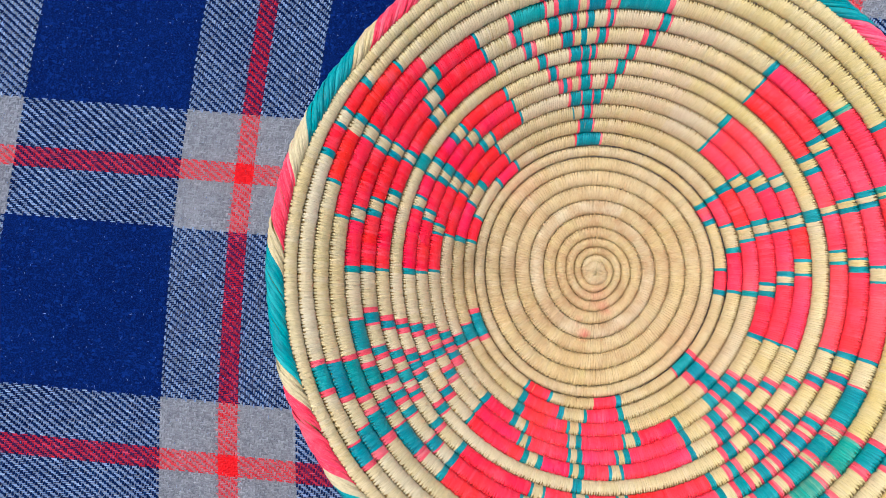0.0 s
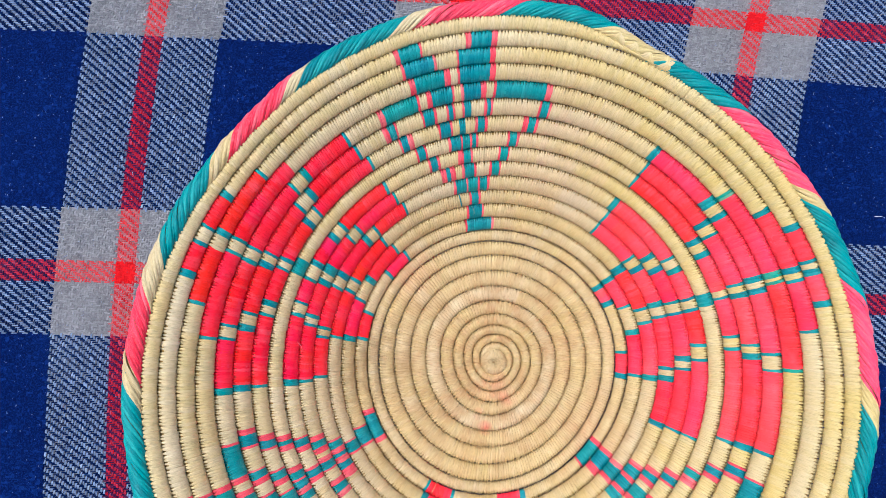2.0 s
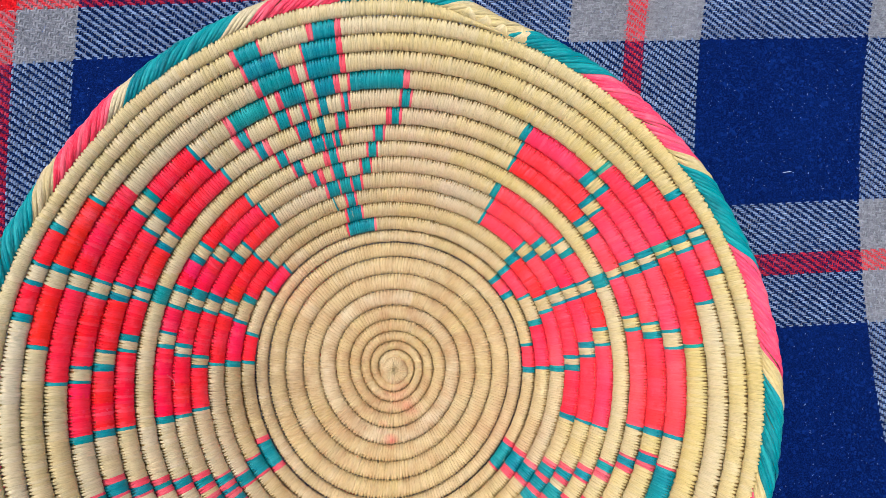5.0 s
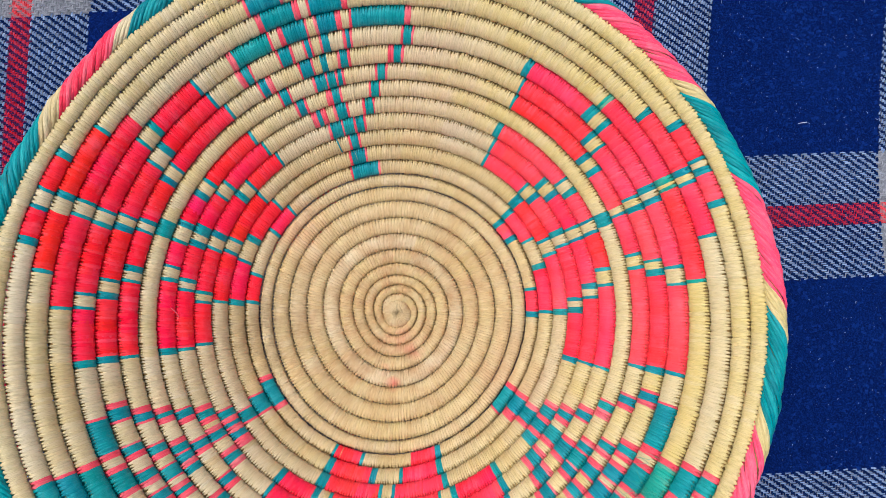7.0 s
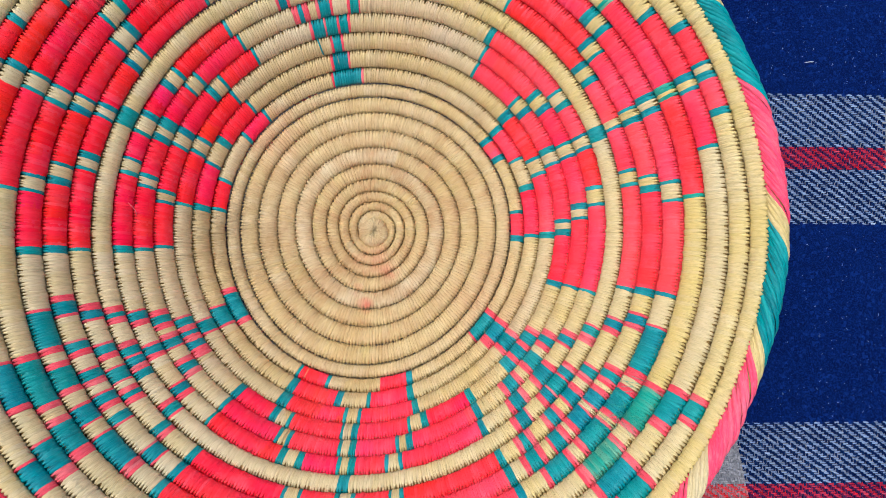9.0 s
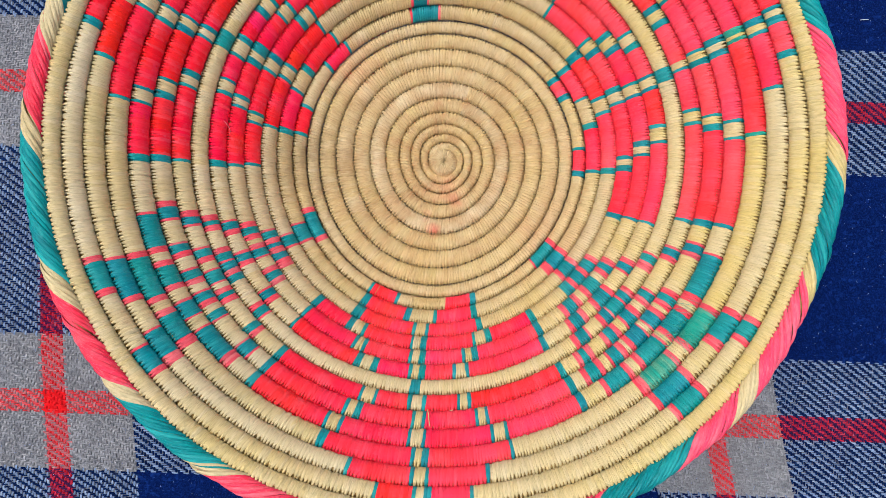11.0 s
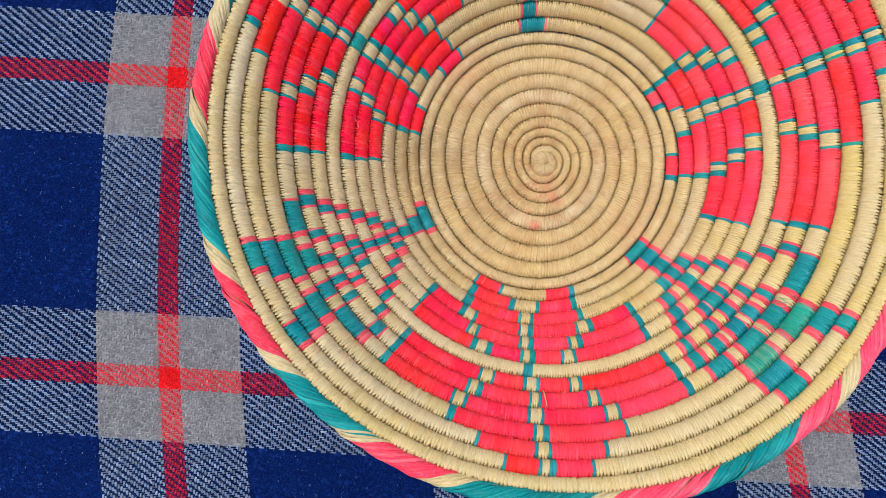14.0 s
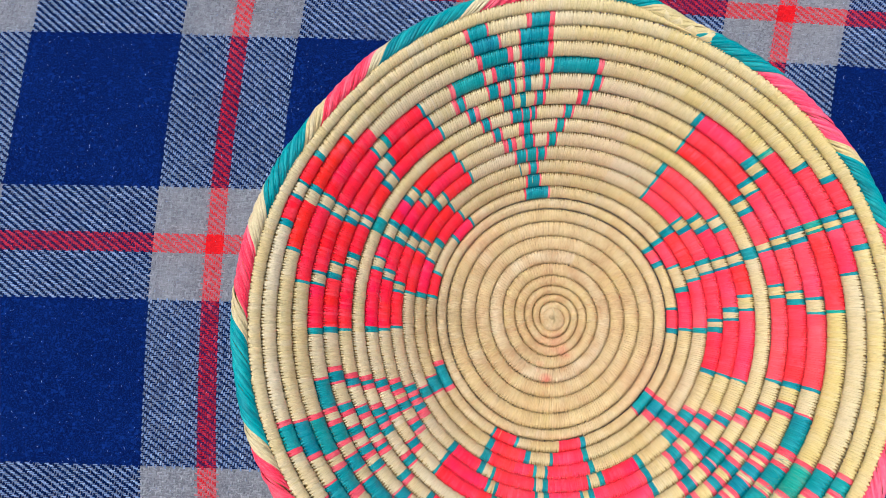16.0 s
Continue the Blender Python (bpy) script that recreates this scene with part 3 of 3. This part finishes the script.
basket = tagged(new("basket"), "coiled straw bowl with red and teal butterfly and fan motifs", "basket")
for turn in range(-9, 15):
    total = stitch_count(turn)
    runs = []
    at = 0
    for word in CHART[turn - 1].split() if 1 <= turn <= 13 else ():
        runs.append((word[0], at, at + int(word[1:])))
        at += int(word[1:])
    if not runs:
        runs = [("n", 0, int(total * 1.022) if turn == 14 else total)]
    elif at < total:
        runs.append(("n", at, total))
    if turn == -9:
        runs = [("n", int(total * 0.3), total)]
    coil = part("coil", core_mesh("coil", turn), CORE, basket, "coil round a brown grass bundle")
    # the strips of one or two red wraps are thin, and their neighbours close up to them
    slim = [kind == "r" and b - a < 4 for kind, a, b in runs]
    for i, (kind, a, b) in enumerate(runs):
        if b > a:
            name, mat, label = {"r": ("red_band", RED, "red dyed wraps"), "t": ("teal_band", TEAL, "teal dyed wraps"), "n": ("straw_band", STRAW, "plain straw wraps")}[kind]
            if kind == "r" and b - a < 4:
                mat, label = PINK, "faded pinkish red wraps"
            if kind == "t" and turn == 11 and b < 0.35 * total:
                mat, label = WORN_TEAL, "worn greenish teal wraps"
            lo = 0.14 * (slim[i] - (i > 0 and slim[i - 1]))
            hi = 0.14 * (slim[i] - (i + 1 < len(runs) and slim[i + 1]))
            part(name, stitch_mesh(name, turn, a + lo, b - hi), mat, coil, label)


def button_mesh():
    """The start of the coil: wraps drawn together like a star."""
    m = 30
    th0 = np.arange(m) * 2 * math.pi / m + rng.normal(0, 0.02, m)
    rad = np.array([0.0001, 0.0018, 0.0036, 0.0054, 0.0068, 0.0077])
    hgt = np.array([0.0004, 0.0006, 0.0008, 0.0006, -0.0002, -0.0024])
    side = np.array([-0.5, 0.0, 0.5])
    th = th0[:, None, None] + side[None, None, :] * 2 * math.pi / m * 1.16 + 0.25 * rad[None, :, None] / 0.0077
    r = rad[None, :, None] + rng.normal(0, 0.0002, m)[:, None, None] + np.zeros_like(th)
    z = 0.0131 + hgt[None, :, None] + np.array([-0.0006, 0.0001, -0.0006])[None, None, :] + np.zeros_like(th)
    pts = np.stack([0.0007 + r * np.cos(th), -0.0017 + r * np.sin(th), z], -1)
    uv = np.stack([np.broadcast_to(side[None, None, :] * 0.9 + 0.5, th.shape) + np.arange(m)[:, None, None], r], -1)
    return grid_mesh("button", *patches(pts, uv))


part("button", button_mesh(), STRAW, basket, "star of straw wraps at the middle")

# the rim: slanting wraps round the last coil, in changing colours
RIM = "t59 r46 n27 t23.5 r9.3 n-8.2 t-12 n-26.4 r-30 n-44.6 r-48.6 t-58.8 r-73.6 n-88.6 t-93.3 n-111 r-115 n-125 t-128 n-141.5 r-145 n-158.2 t-163 n-180.5 r-185 n-196 t-202.5 n-216.7 r-222.5 n-234.7 t-238.3 n-256.5 r-260.6 t-275.2 n-290.5"


def rim_point(c, phi, lift):
    th = np.radians(SEAM - 360 * c)
    c = np.where(c < 0.1, c + 1, c)
    n = 14.86 + c - 0.5 - coil_end(c)
    mid, up = bowl(n, th), bowl(n + 0.05, th)
    across = up - mid
    across = across / np.linalg.norm(across, axis=-1, keepdims=True)
    along = np.stack([np.sin(th), -np.cos(th), 0 * th], -1)
    out = np.cross(across, along)
    out = out * np.sign(out[..., 2:3])
    wide, tall = 0.0041 + lift, 0.0043 + lift
    return mid - out * 0.0040 + across * (np.sin(phi) * wide)[..., None] + out * (np.cos(phi) * tall)[..., None]


def rim_strand(name, c0, width):
    phi = np.radians(np.linspace(-120, 200, 17))
    side = np.array([-0.5, -0.25, 0.0, 0.25, 0.5])
    c = c0[:, None, None] + side[None, None, :] * width[:, None, None] + (phi[None, :, None] - 0.5) * 0.0058
    hump = np.array([-0.00062, -0.00012, 0.00010, -0.00012, -0.00062])
    lift = hump[None, None, :] + rng.normal(0, 0.00026, len(c0))[:, None, None] + np.zeros_like(c)
    pts = rim_point(c % 1.0, np.broadcast_to(phi[None, :, None], c.shape), lift)
    uv = np.stack([np.broadcast_to(side[None, None, :] * 0.9 + 0.5, c.shape) + np.arange(len(c0))[:, None, None], phi[None, :, None] * 0.012 + 0 * c], -1)
    return grid_mesh(name, *patches(pts, uv))


bands = [(w[0], float(w[1:])) for w in RIM.split()]
for i, (kind, start) in enumerate(bands):
    end = bands[i + 1][1] if i + 1 < len(bands) else -301.0
    mine = np.arange(start, end, -0.98)
    if len(mine) == 0:
        continue
    c0 = ((SEAM - mine) / 360) % 1.0
    c0 = c0 + rng.normal(0, 0.0004, len(c0))
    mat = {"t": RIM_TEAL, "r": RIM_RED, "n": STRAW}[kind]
    what = {"t": "teal", "r": "red", "n": "pale straw"}[kind]
    part("rim_wrap", rim_strand("rim_wrap", c0, rng.uniform(1.1, 1.55, len(c0)) / 360), mat, basket, what + " slanting rim wraps")
ck, pk = np.meshgrid(np.linspace(0, 1, 361), np.radians(np.linspace(-180, 180, 11)), indexing="ij")
part("rim_core", grid_mesh("rim_core", *patches(rim_point(ck, pk, np.full(ck.shape, -0.0014))[None], np.stack([pk * 0.005, ck], -1)[None])), CORE, basket, "brown grass bundle in the rim")


# ---- small things: lint on the blanket and loose ends of fibre ----
def hair(points, radius, sides=5):
    """A fine round thread through the points (count, 3)."""
    p = np.asarray(points, float)
    d = np.gradient(p, axis=0)
    d /= np.linalg.norm(d, axis=1, keepdims=True)
    a = np.cross(d, (0.13, 0.21, 0.97))
    a /= np.linalg.norm(a, axis=1, keepdims=True)
    b = np.cross(d, a)
    w = np.linspace(0, 2 * math.pi, sides + 1)
    fine = radius * np.interp(np.linspace(0, 1, len(p)), [0, 0.15, 0.85, 1], [0.4, 1, 1, 0.4])[:, None, None]
    return p[:, None] + fine * (np.cos(w)[None, :, None] * a[:, None] + np.sin(w)[None, :, None] * b[:, None])


def wool_line(x, y, heading, length, bend, lift=0.0006, count=7):
    t = np.linspace(-0.5, 0.5, count)
    h = heading + bend * t
    px = x + np.cumsum(np.cos(h)) * length / count
    py = y + np.cumsum(np.sin(h)) * length / count
    return np.stack([px, py, cloth_height(px, py) + lift + 0.0003 * np.cos(t * 3)], -1)


pale = Mat("pale_lint", 0.9, 0.1)
stray = pale.node("NewGeometry").outputs["Random Per Island"]
pale.put(pale.b.inputs["Base Color"], pale.mix(pale.math("POWER", stray, 1.3), (0.07, 0.16, 0.44), (0.50, 0.62, 0.82)))
bits = []
while len(bits) < 9000:
    x, y = wool.uniform(-0.46, 0.44), wool.uniform(-0.32, 0.33)
    if math.hypot(x, y) > 0.16:
        bits.append(hair(wool_line(x, y, wool.normal(1.62, 0.7), float(wool.choice([0.0007, 0.0013, 0.0022, 0.004], p=[0.55, 0.35, 0.09, 0.01])), wool.normal(0, 1.2), count=4), wool.uniform(0.00005, 0.00012), 3))
bits = np.array(bits)
fluff = part("lint", grid_mesh("lint", *patches(bits, bits[..., :2])), pale.m)
tagged(fluff, "scattered pale specks and hairs of lint on the blanket", "lint", kind="stuff")
thread = hair(wool_line(0.2660, 0.0752, 3.12, 0.0066, 0.1, 0.0009), 0.00022)[None]
tagged(part("lint_thread", grid_mesh("lint_thread", *patches(thread, thread[..., :2])), plain("white_thread", (0.62, 0.64, 0.68), (0.76, 0.76, 0.78), 300.0)), "short white loose thread lying on the navy check", "thread")


def loose(turn, degrees, phi0, phi1, sweep, mat, label, width=0.0004):
    """A thin end of fibre that stands off the coil."""
    t = np.linspace(0, 1, 7)
    c = ((SEAM - degrees - sweep * t) % 360) / 360
    p = coil_point(turn, c, np.radians(phi0 + (phi1 - phi0) * t), 0.0003 + 0.0011 * np.sin(t * 2.6))
    tube = hair(p, width)[None]
    part("loose_fibre", grid_mesh("loose_fibre", *patches(tube, np.stack([tube[..., 0] * 0 + 3.5, tube[..., 1]], -1))), mat, basket, label)


loose(3, 99.0, -40, 60, 0.6, TEAL, "loose teal end")
loose(6, 170.0, -8, -72, 3.2, PINK, "pale pink loose end", 0.0002)
loose(9, 262.5, -60, 50, 0.9, STRAW, "loose straw end", 0.00022)
loose(8, 268.0, 60, 100, -4.0, STRAW, "loose straw end")
for n in range(14):
    loose(int(rng.integers(-5, 4)), float(rng.uniform(0, 360)), float(rng.uniform(-60, 60)), float(rng.uniform(-80, 100)), float(rng.normal(0, 1.2)), STRAW, "loose straw end", 0.00013)

for n in range(12):
    loose(int(rng.integers(0, 2)), float(rng.uniform(255, 345)), float(rng.uniform(30, 70)), float(rng.uniform(80, 115)), float(rng.normal(0, 3.0)), STRAW, "frayed straw end", 0.00016)
for n in range(30):
    loose(int(rng.integers(10, 12)), float(rng.uniform(310, 323)), float(rng.uniform(-60, 30)), float(rng.uniform(20, 90)), float(rng.normal(0, 2.0)), WORN_TEAL, "frayed teal fibre", 0.00009)

# where the coil ends, straw lashing crosses the rim
for n, (c0, c1, p0, p1) in enumerate([(0.990, 0.994, -80, 15), (0.998, 0.994, -80, 20), (0.998, 1.002, -80, 10), (1.006, 1.002, -80, 25), (1.006, 1.010, -80, 20),
                                      (1.014, 1.010, -80, 15), (1.015, 1.021, -85, 40), (1.021, 1.018, -85, 70)]):
    t = np.linspace(0, 1, 11)
    flat = np.array([-0.5, 0.0, 0.5])[None, :] * 0.0042 * np.interp(t, [0, 0.2, 0.8, 1], [1, 1, 0.8, 0.5])[:, None]
    strip = rim_point(c0 + (c1 - c0) * t[:, None] + flat, np.radians(p0 + (p1 - p0) * t)[:, None] + 0 * flat, np.array([-0.0001, 0.00035, -0.0001])[None, :] + 0 * flat)[None]
    part("lashing", grid_mesh("lashing", *patches(strip, np.stack([flat * 200 + n + 0.5, 0 * flat + t[:, None] * 0.01], -1)[None])), STRAW, basket, "straw lashing over the coil's end")
